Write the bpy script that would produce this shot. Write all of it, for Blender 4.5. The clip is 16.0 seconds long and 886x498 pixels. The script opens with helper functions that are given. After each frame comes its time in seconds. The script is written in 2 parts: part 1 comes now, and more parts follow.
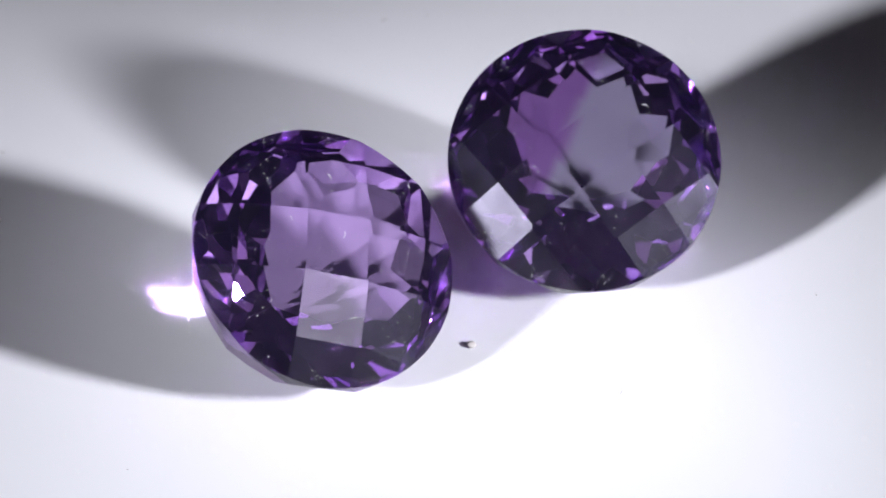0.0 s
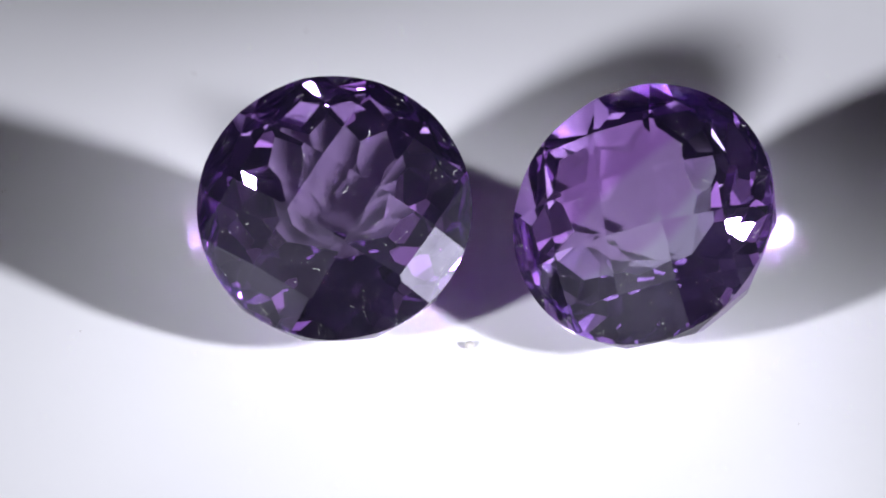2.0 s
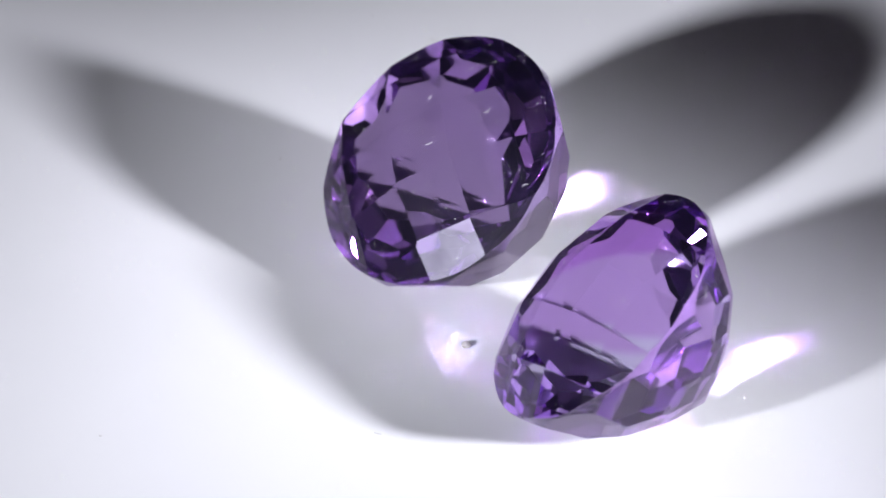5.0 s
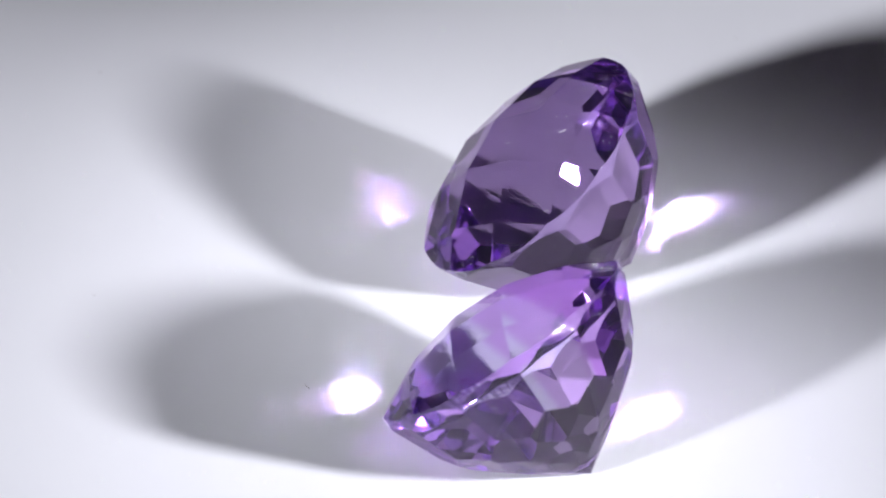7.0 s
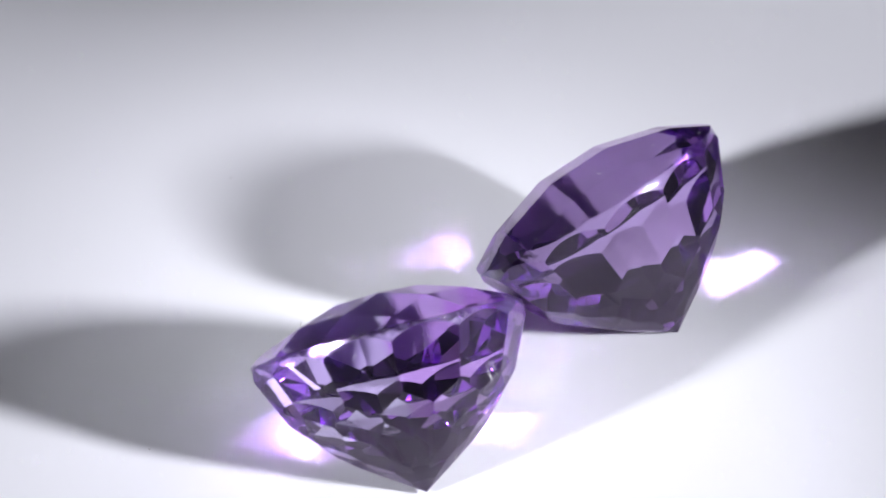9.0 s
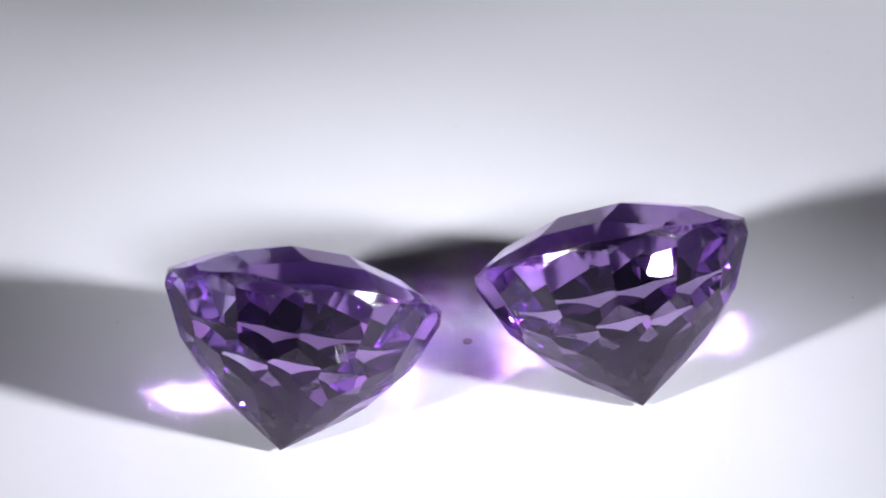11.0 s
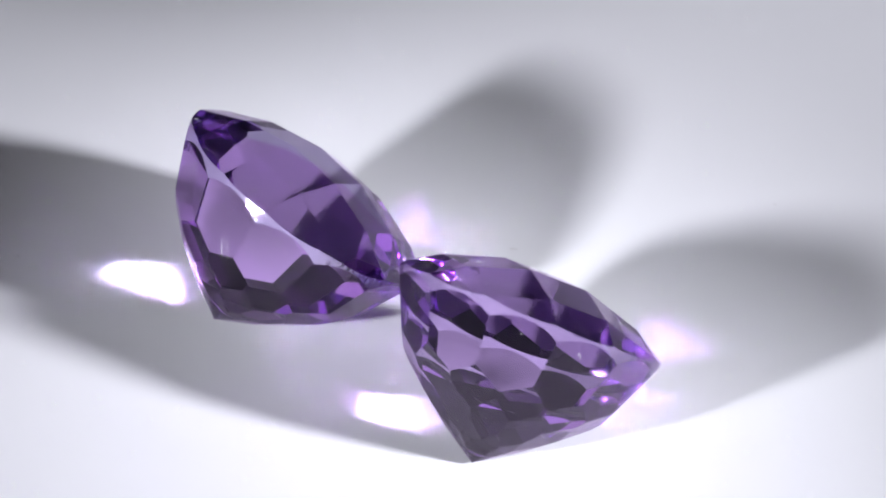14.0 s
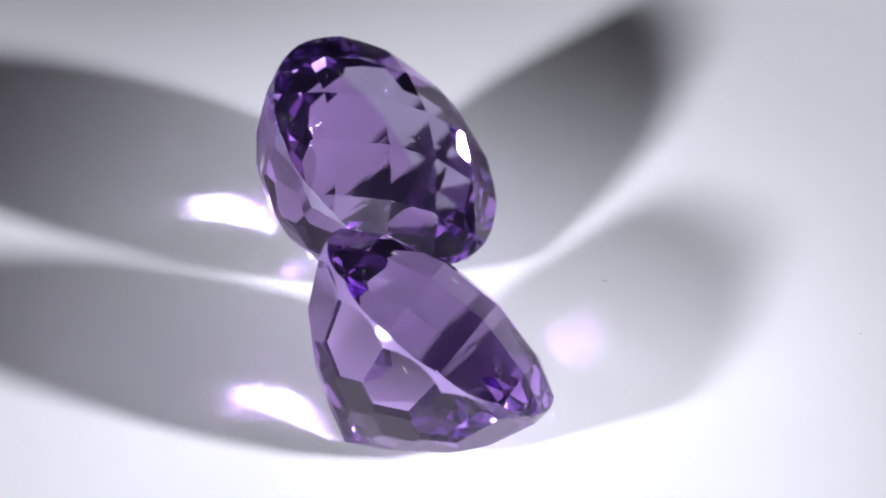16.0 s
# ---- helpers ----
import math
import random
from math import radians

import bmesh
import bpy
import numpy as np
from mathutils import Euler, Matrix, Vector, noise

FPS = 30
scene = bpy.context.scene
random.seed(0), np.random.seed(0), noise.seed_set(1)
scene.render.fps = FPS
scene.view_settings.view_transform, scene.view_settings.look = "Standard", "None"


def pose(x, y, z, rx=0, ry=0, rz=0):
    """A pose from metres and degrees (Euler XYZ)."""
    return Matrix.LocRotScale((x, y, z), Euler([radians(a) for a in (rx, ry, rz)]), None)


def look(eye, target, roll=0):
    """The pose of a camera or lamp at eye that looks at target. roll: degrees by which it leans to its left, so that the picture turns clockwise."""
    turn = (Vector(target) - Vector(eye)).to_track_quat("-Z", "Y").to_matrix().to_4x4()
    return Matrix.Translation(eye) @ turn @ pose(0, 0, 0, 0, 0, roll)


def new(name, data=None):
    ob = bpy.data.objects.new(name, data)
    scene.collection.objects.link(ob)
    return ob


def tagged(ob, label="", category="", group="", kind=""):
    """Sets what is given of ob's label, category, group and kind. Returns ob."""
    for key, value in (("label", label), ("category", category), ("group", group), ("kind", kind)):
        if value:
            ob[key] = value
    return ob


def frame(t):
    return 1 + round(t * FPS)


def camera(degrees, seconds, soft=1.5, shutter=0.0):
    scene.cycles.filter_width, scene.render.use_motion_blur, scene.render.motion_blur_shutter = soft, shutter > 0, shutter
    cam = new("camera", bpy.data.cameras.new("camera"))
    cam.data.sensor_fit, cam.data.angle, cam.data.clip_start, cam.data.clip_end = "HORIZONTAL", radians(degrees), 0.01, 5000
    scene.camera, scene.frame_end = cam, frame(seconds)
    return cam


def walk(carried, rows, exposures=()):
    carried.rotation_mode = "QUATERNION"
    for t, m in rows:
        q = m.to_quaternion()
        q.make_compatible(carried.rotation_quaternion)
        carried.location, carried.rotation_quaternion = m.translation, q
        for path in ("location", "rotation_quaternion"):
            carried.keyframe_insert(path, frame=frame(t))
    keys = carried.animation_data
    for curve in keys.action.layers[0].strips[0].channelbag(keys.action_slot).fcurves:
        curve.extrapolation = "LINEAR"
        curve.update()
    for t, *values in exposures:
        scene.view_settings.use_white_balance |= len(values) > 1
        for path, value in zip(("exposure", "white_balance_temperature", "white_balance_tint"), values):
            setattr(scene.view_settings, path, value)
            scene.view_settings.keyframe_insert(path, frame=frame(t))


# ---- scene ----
# Two cut stones turn on a white platter before a still macro camera. One girdle radius is 5 mm.
UNIT = 0.005
CLIP = 16.0
SPIN = -0.3184                      # platter's turn, radians a second

# ---- camera ----
cam = camera(4.988, CLIP, soft=1.8)
cam.data.dof.use_dof, cam.data.dof.focus_distance, cam.data.dof.aperture_fstop = True, 0.367, 110
EYE = Vector((-0.16725, -60.60787, 42.52019)) * UNIT
RIGHT, UP, AHEAD = Vector((0.99950, -0.01798, -0.02615)), Vector((0.03174, 0.56621, 0.82365)), Vector((0.00000, 0.82406, -0.56650))
VIEW = Matrix.Translation(EYE) @ Matrix((RIGHT, UP, -AHEAD)).transposed().to_4x4()
walk(cam, [(0.0, VIEW), (CLIP, VIEW)], [(0.0, 0.0), (CLIP, 0.0)])

# ---- light ----
scene.cycles.max_bounces = scene.cycles.glossy_bounces = scene.cycles.transmission_bounces = 20
scene.cycles.sample_clamp_indirect, scene.cycles.blur_glossy = 0.0, 0.05
world = bpy.data.worlds.new("dim_room")
scene.world = world
world.use_nodes = True
world.node_tree.nodes["Background"].inputs["Color"].default_value = (0.80, 0.86, 1.0, 1)
world.node_tree.nodes["Background"].inputs["Strength"].default_value = 0.02


def lamp(name, azimuth, height, far, watts, aim, cone, blend, radius):
    """A focused lamp; azimuth from straight ahead, clockwise seen from above, in degrees."""
    a, e = radians(azimuth), radians(height)
    data = bpy.data.lights.new(name, "SPOT")
    data.energy, data.spot_size, data.spot_blend, data.shadow_soft_size = watts, radians(cone), blend, radius
    data.color = (0.905, 0.908, 1.0)
    ob = new(name, data)
    ob.matrix_world = look(far * Vector((math.sin(a) * math.cos(e), math.cos(a) * math.cos(e), math.sin(e))), aim)
    return ob


lamp("lamp_right", 124, 24, 0.165, 2.76, (-0.0260, 0.0018, 0), 20.7, 0.79, 0.009)
lamp("lamp_left", -133.5, 24.5, 0.150, 2.68, (0.0505, 0.0530, 0), 22.9, 0.92, 0.008)


# ---- materials ----
def material(name):
    m = bpy.data.materials.new(name)
    m.use_nodes = True
    return m, m.node_tree.nodes, m.node_tree.links, m.node_tree.nodes["Principled BSDF"]


def amethyst(name, clear, zone, inner, dust, haze):
    """Purple quartz: tinted refraction under a Fresnel gloss, with a soft colour zone across it."""
    m, n, l, b = material(name)
    n.remove(b)
    out = n["Material Output"]
    co = n.new("ShaderNodeTexCoord")
    dot = n.new("ShaderNodeVectorMath")
    dot.operation = "DOT_PRODUCT"
    dot.inputs[1].default_value = (-0.50 / UNIT, 0.866 / UNIT, 0)
    span = n.new("ShaderNodeMapRange")
    span.interpolation_type = "SMOOTHSTEP"
    span.inputs["From Min"].default_value, span.inputs["From Max"].default_value = 0.12, 0.22
    tint = n.new("ShaderNodeMix")
    tint.data_type = "RGBA"
    tint.inputs["A"].default_value, tint.inputs["B"].default_value = (*clear, 1), (*zone, 1)
    refr, gloss = n.new("ShaderNodeBsdfRefraction"), n.new("ShaderNodeBsdfGlossy")
    refr.inputs["IOR"].default_value, refr.inputs["Roughness"].default_value = 1.55, 0.0
    gloss.inputs["Color"].default_value, gloss.inputs["Roughness"].default_value = (*inner, 1), 0.0
    fres = n.new("ShaderNodeFresnel")
    fres.inputs["IOR"].default_value = 1.55
    mix = n.new("ShaderNodeMixShader")
    l.new(co.outputs["Object"], dot.inputs[0])
    l.new(dot.outputs["Value"], span.inputs["Value"])
    l.new(span.outputs["Result"], tint.inputs["Factor"])
    l.new(fres.outputs["Fac"], mix.inputs["Fac"])
    l.new(tint.outputs["Result"], refr.inputs["Color"])
    l.new(refr.outputs[0], mix.inputs[1])
    l.new(gloss.outputs["BSDF"], mix.inputs[2])
    # a thin dusty film in violet paints a haze that lifts the dark facets
    fill, smear, lift_span = n.new("ShaderNodeBsdfDiffuse"), n.new("ShaderNodeTexNoise"), n.new("ShaderNodeMapRange")
    fill.inputs["Color"].default_value = (0.46, 0.37, 1.0, 1)
    smear.inputs["Scale"].default_value, smear.inputs["Detail"].default_value = 700, 6
    lift_span.inputs["To Min"].default_value, lift_span.inputs["To Max"].default_value = 0.2 * dust, dust
    coat = n.new("ShaderNodeMixShader")
    l.new(co.outputs["Object"], smear.inputs["Vector"])
    l.new(smear.outputs["Fac"], lift_span.inputs["Value"])
    l.new(lift_span.outputs["Result"], coat.inputs["Fac"])
    l.new(mix.outputs["Shader"], coat.inputs[1])
    l.new(fill.outputs["BSDF"], coat.inputs[2])
    # and its grease and fine scratches blur the mirrored lamps into a wide faint sheen
    sheen, smudge, veil = n.new("ShaderNodeBsdfGlossy"), n.new("ShaderNodeMapRange"), n.new("ShaderNodeMixShader")
    sheen.inputs["Color"].default_value, sheen.inputs["Roughness"].default_value = (0.84, 0.80, 1.0, 1), 0.32
    smudge.inputs["From Min"].default_value, smudge.inputs["From Max"].default_value = 0.3, 0.7
    smudge.inputs["To Min"].default_value, smudge.inputs["To Max"].default_value = 0.6 * haze, 1.3 * haze
    l.new(smear.outputs["Fac"], smudge.inputs["Value"])
    l.new(smudge.outputs["Result"], veil.inputs["Fac"])
    l.new(coat.outputs["Shader"], veil.inputs[1])
    l.new(sheen.outputs["BSDF"], veil.inputs[2])
    l.new(veil.outputs["Shader"], out.inputs["Surface"])
    return m


def girdle_stone():
    m, n, l, b = material("ground_quartz")
    b.inputs["Transmission Weight"].default_value = 1.0
    b.inputs["IOR"].default_value = 1.55
    b.inputs["Roughness"].default_value = 0.06
    b.inputs["Base Color"].default_value = (0.50, 0.38, 0.70, 1)
    co, tex, bump = n.new("ShaderNodeTexCoord"), n.new("ShaderNodeTexNoise"), n.new("ShaderNodeBump")
    tex.inputs["Scale"].default_value, tex.inputs["Detail"].default_value = 5000, 5
    bump.inputs["Strength"].default_value, bump.inputs["Distance"].default_value = 0.7, 0.00003
    l.new(co.outputs["Object"], tex.inputs["Vector"])
    l.new(tex.outputs["Fac"], bump.inputs["Height"])
    l.new(bump.outputs["Normal"], b.inputs["Normal"])
    return m


def white_plastic():
    m, n, l, b = material("white_plastic")
    b.inputs["Roughness"].default_value = 0.55
    tex = n.new("ShaderNodeTexNoise")
    tex.inputs["Scale"].default_value = 90
    tex.inputs["Detail"].default_value = 5
    co = n.new("ShaderNodeTexCoord")
    ramp = n.new("ShaderNodeValToRGB")
    ramp.color_ramp.elements[0].color = (0.76, 0.765, 0.79, 1)
    ramp.color_ramp.elements[1].color = (0.82, 0.825, 0.845, 1)
    l.new(co.outputs["Object"], tex.inputs["Vector"])
    l.new(tex.outputs["Fac"], ramp.inputs["Fac"])
    l.new(ramp.outputs["Color"], b.inputs["Base Color"])
    return m


def plain(name, colour, rough):
    m, n, l, b = material(name)
    b.inputs["Base Color"].default_value = (*colour, 1)
    b.inputs["Roughness"].default_value = rough
    return m


TINT_A = (0.69, 0.57, 0.79), (0.68, 0.555, 0.79)
TINT_B = (0.81, 0.765, 0.915), (0.70, 0.475, 0.845)
# inner tint, violet haze lift and sheen: for the crown, then a darker pavilion
UPPER, LOWER = ((0.92, 0.82, 0.98), 0.006, 0.016), ((0.85, 0.74, 0.93), 0.0015, 0.003)
STONE_A = amethyst("amethyst_even_crown", *TINT_A, *UPPER), amethyst("amethyst_even_pavilion", *TINT_A, *LOWER)
STONE_B = amethyst("amethyst_zoned_crown", *TINT_B, *UPPER), amethyst("amethyst_zoned_pavilion", *TINT_B, *LOWER)
GROUND_EDGE, WHITE = girdle_stone(), white_plastic()
LINT, GRIT = plain("pale_dust", (0.7, 0.7, 0.72), 0.8), plain("grey_grit", (0.42, 0.40, 0.38), 0.7)
ENCLOSURE = plain("grey_enclosure", (0.3, 0.3, 0.32), 0.9)
DARK_TABLE = plain("grey_table_top", (0.28, 0.28, 0.30), 0.5)


# ---- building ----
def mesh_of(name, verts, faces, mat):
    me = bpy.data.meshes.new(name)
    me.from_pydata([tuple(v) for v in verts], [], faces)
    me.materials.append(mat)
    me.update()
    return me


def part(name, bm, mat, parent, label=""):
    me = bpy.data.meshes.new(name)
    bm.to_mesh(me)
    bm.free()
    me.materials.append(mat)
    ob = new(name, me)
    ob.parent = parent
    return tagged(ob, label)


def clip(polys, normal, d, tag):
    """Cuts a convex body, a list of (tag, corners), by the plane normal . p = d and closes the cut."""
    out, cut = [], []
    for name, pts in polys:
        side = [normal.dot(p) - d for p in pts]
        if max(side) <= 1e-9:
            out.append((name, pts))
            continue
        kept = []
        for i, p in enumerate(pts):
            q, a, b = pts[(i + 1) % len(pts)], side[i], side[(i + 1) % len(pts)]
            if a <= 0:
                kept.append(p)
            if a * b < 0:
                x = p.lerp(q, a / (a - b))
                kept.append(x)
                cut.append(x)
            elif abs(a) < 1e-12:
                cut.append(p)
        if len(kept) > 2:
            out.append((name, kept))
    if len(cut) > 2:
        mid = sum(cut, Vector()) / len(cut)
        u = normal.orthogonal().normalized()
        v = normal.cross(u)
        cut.sort(key=lambda p: math.atan2((p - mid).dot(v), (p - mid).dot(u)))
        loop = [p for i, p in enumerate(cut) if (p - cut[i - 1]).length > 1e-6]
        if len(loop) > 2:
            out.append((tag, loop))
    return out


SIDES, GIRDLE_Z, DOME = 12, 1.150, 0.295
LEAN = 39.3                         # slope of the lowest facets, on one of which a stone lies


def cut_stone(turn, step, slopes):
    """A round stone with a chequered dome above and three tiers of facets below; the point below is the origin."""
    ring = [Vector((math.cos(i * math.tau / 120), math.sin(i * math.tau / 120), 0)) for i in range(120)]
    low, high = Vector((0, 0, -1)), Vector((0, 0, 3))
    body = [("pavilion", [p + low for p in reversed(ring)]), ("crown", [p + high for p in ring])]
    for i in range(120):
        a, b = ring[i], ring[(i + 1) % 120]
        body.append(("girdle", [a + low, b + low, b + high, a + high]))
    hand = random.Random(round(turn * 1000))
    for slope, r, z, half, off in ((34, 0, 0, 0.5, 0.5), (LEAN, 0.30, 0.1975, 0, 0), (48, 0.73, 0.586, 0.5, 0.4), (66, 1.0, GIRDLE_Z - 0.014, 0, 0.4)):
        for i in range(SIDES):
            f, s = (i + half) * math.tau / SIDES + turn, radians(slope + off * hand.uniform(-1, 1))
            nor = Vector((math.sin(s) * math.cos(f), math.sin(s) * math.sin(f), -math.cos(s)))
            body = clip(body, nor, math.sin(s) * r - math.cos(s) * z, "pavilion")
    top = GIRDLE_Z + 0.014 + 0.97 * DOME
    for i in range(-2, 3):
        for j in range(-2, 3):
            px, py = i * step, j * step
            gx, gy = slopes.get((i, j), (2 * DOME * px, 2 * DOME * py))
            nor = Vector((gx, gy, 1))
            k = nor.length
            body = clip(body, nor / k, (top - DOME * (px * px + py * py) + gx * px + gy * py) / k, "crown")
    return body


def mote(bm, p, nor, r, rng):
    """A flat speck of dust on a facet."""
    u = nor.orthogonal().normalized()
    v = nor.cross(u)
    a0, n = rng.random() * 6, 5
    ring = [bm.verts.new(p + (u * math.cos(a0 + i * math.tau / n) + v * math.sin(a0 + i * math.tau / n)) * r * rng.uniform(0.6, 1.2)) for i in range(n)]
    tip = bm.verts.new(p + nor * r * 0.7)
    for i in range(n):
        bm.faces.new((ring[i], ring[(i + 1) % n], tip))


def fibre(bm, p, nor, long, r, rng):
    """A short curved hair of lint lying on a surface."""
    u = nor.orthogonal().normalized()
    u = Matrix.Rotation(rng.random() * 6.28, 3, nor) @ u
    bend, last = rng.uniform(-2.5, 2.5), None
    at = p.copy()
    for i in range(7):
        side = nor.cross(u) * r
        row = [bm.verts.new(at - side), bm.verts.new(at + nor * r * 1.6), bm.verts.new(at + side)]
        if last:
            for j in range(2):
                bm.faces.new((last[j], last[j + 1], row[j + 1], row[j]))
        last = row
        at = at + u * long / 6
        u = Matrix.Rotation(bend / 6, 3, nor) @ u


def stone(name, turn, label, mat_, seed, step, slopes):
    holder = tagged(new(name), label, "gemstone", "pair of cut stones")
    body = cut_stone(turn, step, slopes)
    for tag, mat, note in (("crown", mat_[0], "chequered faceted dome"), ("girdle", GROUND_EDGE, "thin frosted edge band"), ("pavilion", mat_[1], "")):
        bm = bmesh.new()
        for name_, pts in body:
            if name_ == tag:
                bm.faces.new([bm.verts.new(p * UNIT) for p in pts])
        bmesh.ops.remove_doubles(bm, verts=bm.verts, dist=1e-7)
        part(tag, bm, mat, holder, note)
    rng = random.Random(seed)
    bm = bmesh.new()
    for name_, pts in body:
        if name_ == "girdle":
            continue
        nor = (pts[1] - pts[0]).cross(pts[2] - pts[0]).normalized()
        size = sum(((pts[i] - pts[0]).cross(pts[i + 1] - pts[0])).length / 2 for i in range(1, len(pts) - 1))
        for _ in range(int(size * (110 if name_ == "crown" else 40) + rng.random())):
            w = [rng.random() ** 2 + 0.02 for _ in pts]
            p = sum((q * k for q, k in zip(pts, w)), Vector()) / sum(w)
            if rng.random() < 0.99:
                mote(bm, p, nor, 0.0012 + 0.0036 * rng.random() ** 4, rng)
            else:
                fibre(bm, p, nor, 0.03 + 0.04 * rng.random(), 0.0014, rng)
    for v in bm.verts:
        v.co *= UNIT
    tagged(part("dust", bm, LINT, holder, "fine pale dust on the facets"), kind="stuff")
    return holder


def disc(bm, r, z0, z1, bevel, n=128):
    prof = [(0, z0), (r - bevel, z0), (r, z0 + bevel), (r, z1 - bevel), (r - bevel * 0.3, z1 - bevel * 0.3), (r - bevel, z1), (0, z1)]
    rings = []
    for pr, pz in prof:
        rings.append([bm.verts.new((0, 0, pz))] if pr == 0 else [bm.verts.new((pr * math.cos(i * math.tau / n), pr * math.sin(i * math.tau / n), pz)) for i in range(n)])
    for a, b in zip(rings, rings[1:]):
        for i in range(n):
            j = (i + 1) % n
            if len(a) == 1:
                bm.faces.new((a[0], b[j], b[i]))
            elif len(b) == 1:
                bm.faces.new((a[i], a[j], b[0]))
            else:
                bm.faces.new((a[i], a[j], b[j], b[i]))


# ---- fill glows: dim unseen sheets added round each lamp, brightest in the middle ----
def fill_emission(peak, radius):
    m, n, l, b = material("fill_light")
    n.remove(b)
    co, size, ball, power, glow = n.new("ShaderNodeTexCoord"), n.new("ShaderNodeMapping"), n.new("ShaderNodeTexGradient"), n.new("ShaderNodeMath"), n.new("ShaderNodeEmission")
    size.inputs["Scale"].default_value = (1 / radius,) * 3
    ball.gradient_type = "QUADRATIC_SPHERE"
    power.operation = "MULTIPLY"
    power.inputs[1].default_value = peak
    glow.inputs["Color"].default_value = (0.95, 0.88, 1.0, 1)
    l.new(co.outputs["Object"], size.inputs["Vector"])
    l.new(size.outputs["Vector"], ball.inputs["Vector"])
    l.new(ball.outputs["Fac"], power.inputs[0])
    l.new(power.outputs["Value"], glow.inputs["Strength"])
    l.new(glow.outputs["Emission"], n["Material Output"].inputs["Surface"])
    return m


def add_fill_glow(azimuth, height, far, radius, peak):
    a, e = radians(azimuth), radians(height)
    at = far * Vector((math.sin(a) * math.cos(e), math.cos(a) * math.cos(e), math.sin(e)))
    holder = tagged(new("fill_glow"), "unseen glowing disc on a stand, added for facet reflections and fill", "lamp", "pair of lamp diffusers")
    holder.matrix_world = look(at, (0, 0, 0.004))
    bm = bmesh.new()
    bmesh.ops.create_circle(bm, cap_ends=True, segments=64, radius=radius)
    part("fill", bm, fill_emission(peak, radius), holder, "softly glowing face of the added disc")
    bm = bmesh.new()
    n = 64
    rings = [[bm.verts.new((r * math.cos(i * math.tau / n), r * math.sin(i * math.tau / n), z)) for i in range(n)]
             for r, z in ((radius, -0.002), (radius + 0.004, -0.002), (radius + 0.004, 0.004), (radius, 0.004))]
    for k in range(4):
        for i in range(n):
            bm.faces.new((rings[k][i], rings[k][(i + 1) % n], rings[(k + 1) % 4][(i + 1) % n], rings[(k + 1) % 4][i]))
    part("rim", bm, DARK_TABLE, holder)
    back, foot = holder.matrix_world.inverted(), at.copy()
    foot.z = -0.055
    for name, r, low, high in (("pole", 0.004, -0.050, at.z - radius * math.cos(e)), ("base", 0.035, -0.055, -0.050)):
        bm = bmesh.new()
        aside = Vector((foot.x, foot.y, 0)).normalized() * radius * math.sin(e)
        bmesh.ops.create_cone(bm, cap_ends=True, segments=32, radius1=r, radius2=r, depth=high - low,
                              matrix=back @ Matrix.Translation(Vector((foot.x, foot.y, (low + high) / 2)) + aside))
        part(name, bm, DARK_TABLE, holder)
    return holder


# extra soft light for facet reflections and shadow fill, one by each lamp
add_fill_glow(132, 33, 0.25, 0.065, 2.4)
add_fill_glow(-146, 30, 0.25, 0.070, 2.0)


# ---- enclosure added out of view, table and turntable ----
def slab(name, size, at, mat, label, category):
    bm = bmesh.new()
    bmesh.ops.create_cube(bm, size=1, matrix=Matrix.Translation(at) @ Matrix.Diagonal((*size, 1)))
    return tagged(part(name, bm, mat, None), label, category, kind="structure")


# unseen panels added round the set to hold its surroundings dim
for name, size, at in (("panel_north", (0.94, 0.02, 0.62), (0, 0.46, 0.215)),
                       ("panel_south", (0.94, 0.02, 0.62), (0, -0.66, 0.215)), ("panel_east", (0.02, 1.10, 0.62), (0.46, -0.10, 0.215)), ("panel_west", (0.02, 1.10, 0.62), (-0.46, -0.10, 0.215)),
                       ("ceiling", (0.94, 1.14, 0.02), (0, -0.10, 0.535))):
    slab(name, size, at, ENCLOSURE, "plain grey panel added out of view to dim the surroundings", "ceiling" if name == "ceiling" else "wall")
slab("table", (0.94, 1.14, 0.04), (0, -0.10, -0.075), DARK_TABLE, "plain grey table top under the turntable", "table")
turntable = tagged(new("turntable"), "round white plastic photo turntable with a matt platter", "turntable")
turntable.location = (0, 0, -0.055)
bm = bmesh.new()
disc(bm, 0.075, 0, 0.036, 0.004)
part("base", bm, WHITE, turntable)
bm = bmesh.new()
disc(bm, 0.11, 0.018, 0.034, 0.003)
for v in bm.verts:
    v.co.z -= 0.034
platter = part("platter", bm, WHITE, turntable, "white matt revolving platter")
platter.location = (0, 0, 0.055)

# ---- stones ----
TURN_A, TURN_B = 0.979, 2.147
stone_a = stone("amethyst", -TURN_A, "round violet amethyst, chequered crown, lying tilted on the platter", STONE_A, 1, 0.475, {(1, -1): (0.300, -0.276), (2, 0): (0.560, -0.013)})
stone_b = stone("amethyst", -TURN_B, "round violet amethyst with a pinkish colour zone, lying tilted", STONE_B, 2, 0.43, {(-1, -1): (-0.266, -0.241)})


LIFT = 0.0394


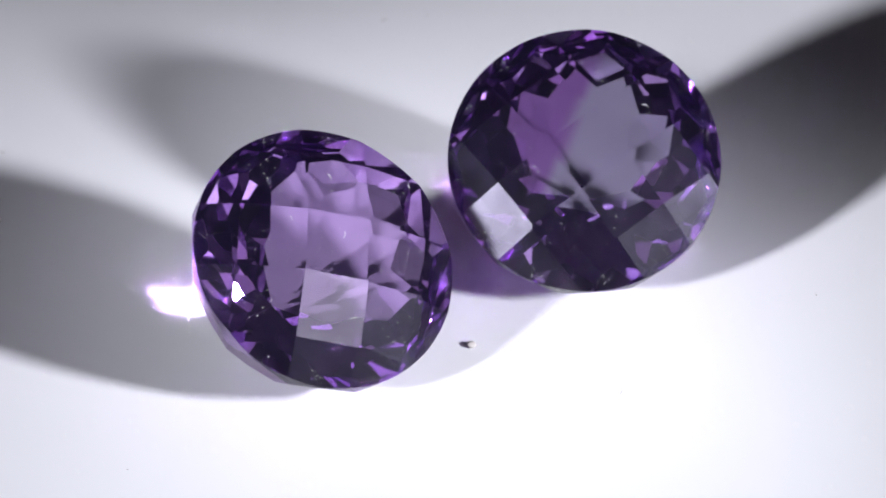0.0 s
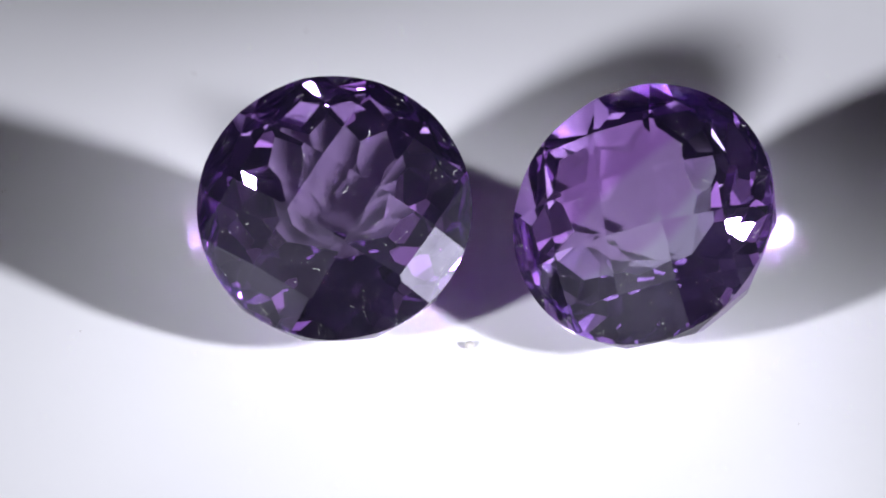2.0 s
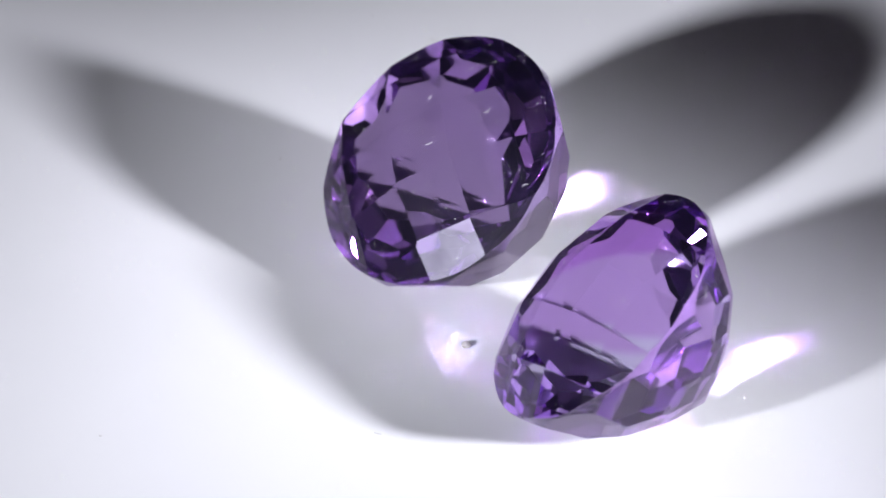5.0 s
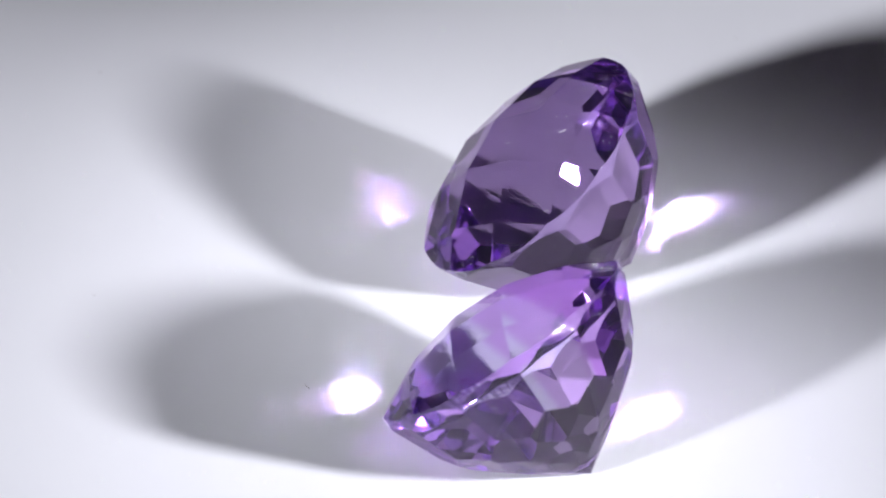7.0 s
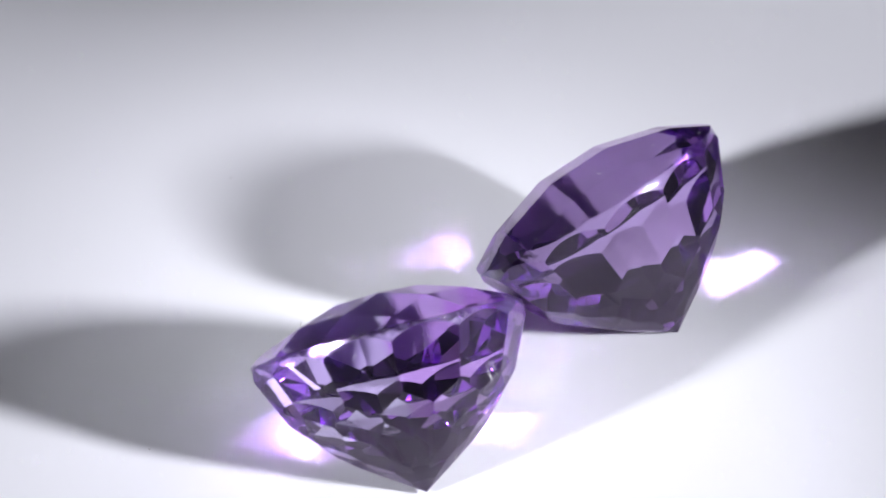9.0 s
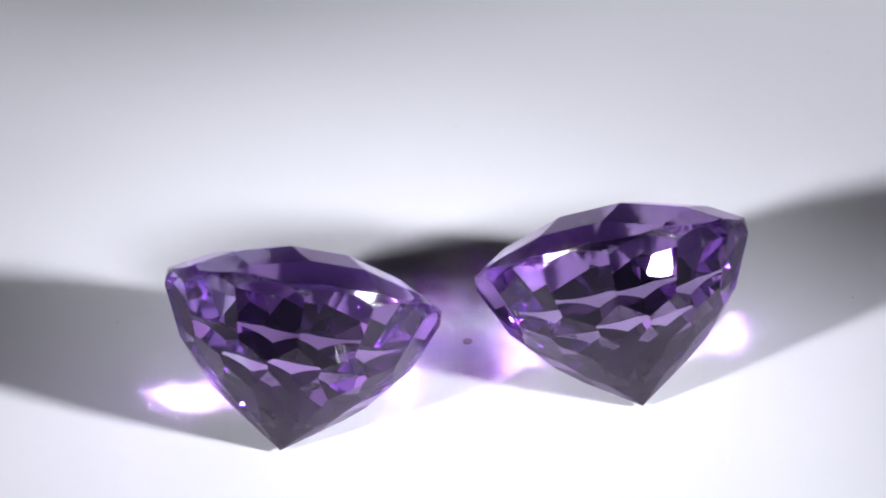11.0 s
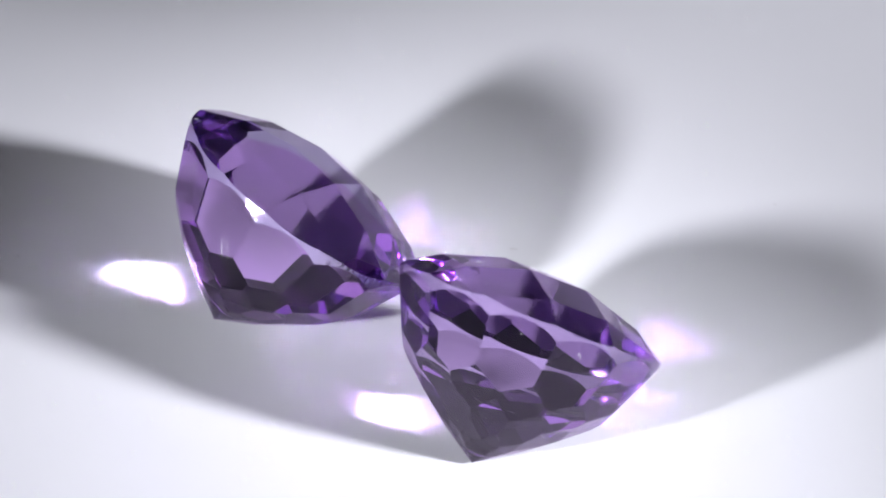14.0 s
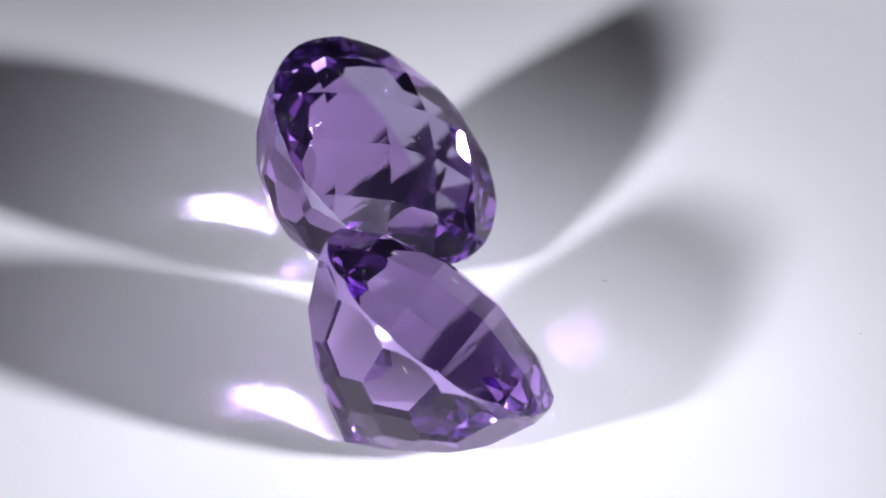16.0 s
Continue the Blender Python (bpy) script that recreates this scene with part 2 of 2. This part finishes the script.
def scuffs(holder, at, nor, along, wide, long, lines, grain, label, seed):
    """A patch of fine chipped scratches, rows of tiny pale nicks, on one facet."""
    rng = random.Random(seed)
    nor, along = Vector(nor).normalized(), Vector(along).normalized()
    side, bm = nor.cross(along), bmesh.new()
    for _ in range(lines):
        start = Vector(at) + side * rng.uniform(-wide, wide) + along * rng.uniform(-0.2, 0.4) * long
        run = long * rng.uniform(0.15, 0.75)
        for k in range(int(run / 0.008)):
            if rng.random() < 0.75:
                mote(bm, start + along * (k * 0.008) + side * rng.gauss(0, 0.0015), nor, grain * rng.uniform(0.5, 1.2), rng)
    for v in bm.verts:
        v.co *= UNIT
    return tagged(part("scratches", bm, LINT, holder, label), kind="stuff")


scuffs(stone_b, (-0.035, 0.832, 0.752), (0.048, 0.9115, -0.4085), (-0.066, -0.043, -0.104), 0.045, 0.17, 12, 0.003, "fine pale scratches on one facet", 5)
scuffs(stone_a, (-0.70, 0.53, 1.235), (-0.4413, 0.2207, 0.8698), (0.5, 0.8, 0.05), 0.09, 0.10, 7, 0.0018, "fine pale scratches on one facet", 6)


def rest(r, phase, lean_to, turn):
    m = Matrix.Translation(Vector((r * math.cos(phase), r * math.sin(phase), LIFT)) * UNIT)
    return m @ Matrix.Rotation(lean_to, 4, "Z") @ Matrix.Rotation(radians(LEAN), 4, "Y") @ Matrix.Rotation(turn, 4, "Z")


REST_A, REST_B = rest(1.522, -3.4038, -0.9317, TURN_A), rest(1.8934, 1.1154, -1.4972, TURN_B)

# ---- grit ----
bm = bmesh.new()
bmesh.ops.create_icosphere(bm, subdivisions=2, radius=0.00018)
for v in bm.verts:
    v.co *= 1 + 0.35 * noise.noise(v.co * 5000)
    v.co.z *= 0.55
grain = part("sand_grain", bm, GRIT, None)
tagged(grain, "tiny grey grain of grit on the white platter", "grain")

rng = random.Random(11)
bm = bmesh.new()
for _ in range(45):
    r_, f_ = 9.5 * math.sqrt(rng.random()), rng.random() * math.tau
    spot = Vector((r_ * math.cos(f_), r_ * math.sin(f_), 0))
    if rng.random() < 0.6:
        mote(bm, spot, Vector((0, 0, 1)), 0.004 + 0.008 * rng.random() ** 2, rng)
    else:
        fibre(bm, spot, Vector((0, 0, 1)), 0.02 + 0.04 * rng.random(), 0.0022, rng)
for v in bm.verts:
    v.co *= UNIT
platter_dust = tagged(part("dust", bm, GRIT, None), "sparse dark specks and hairs of dust on the platter", "dust", kind="stuff")


def motions():
    """Everything on the platter turns with it."""
    times = [i * 0.5 for i in range(33)]
    for ob, m in ((stone_a, REST_A), (stone_b, REST_B), (platter, Matrix.Translation((0, 0, 0.055))), (platter_dust, Matrix.Identity(4)), (grain, Matrix.Translation((0.00008, -0.0001, 0.00010)))):
        walk(ob, [(t, Matrix.Rotation(SPIN * t, 4, "Z") @ m) for t in times])


motions()
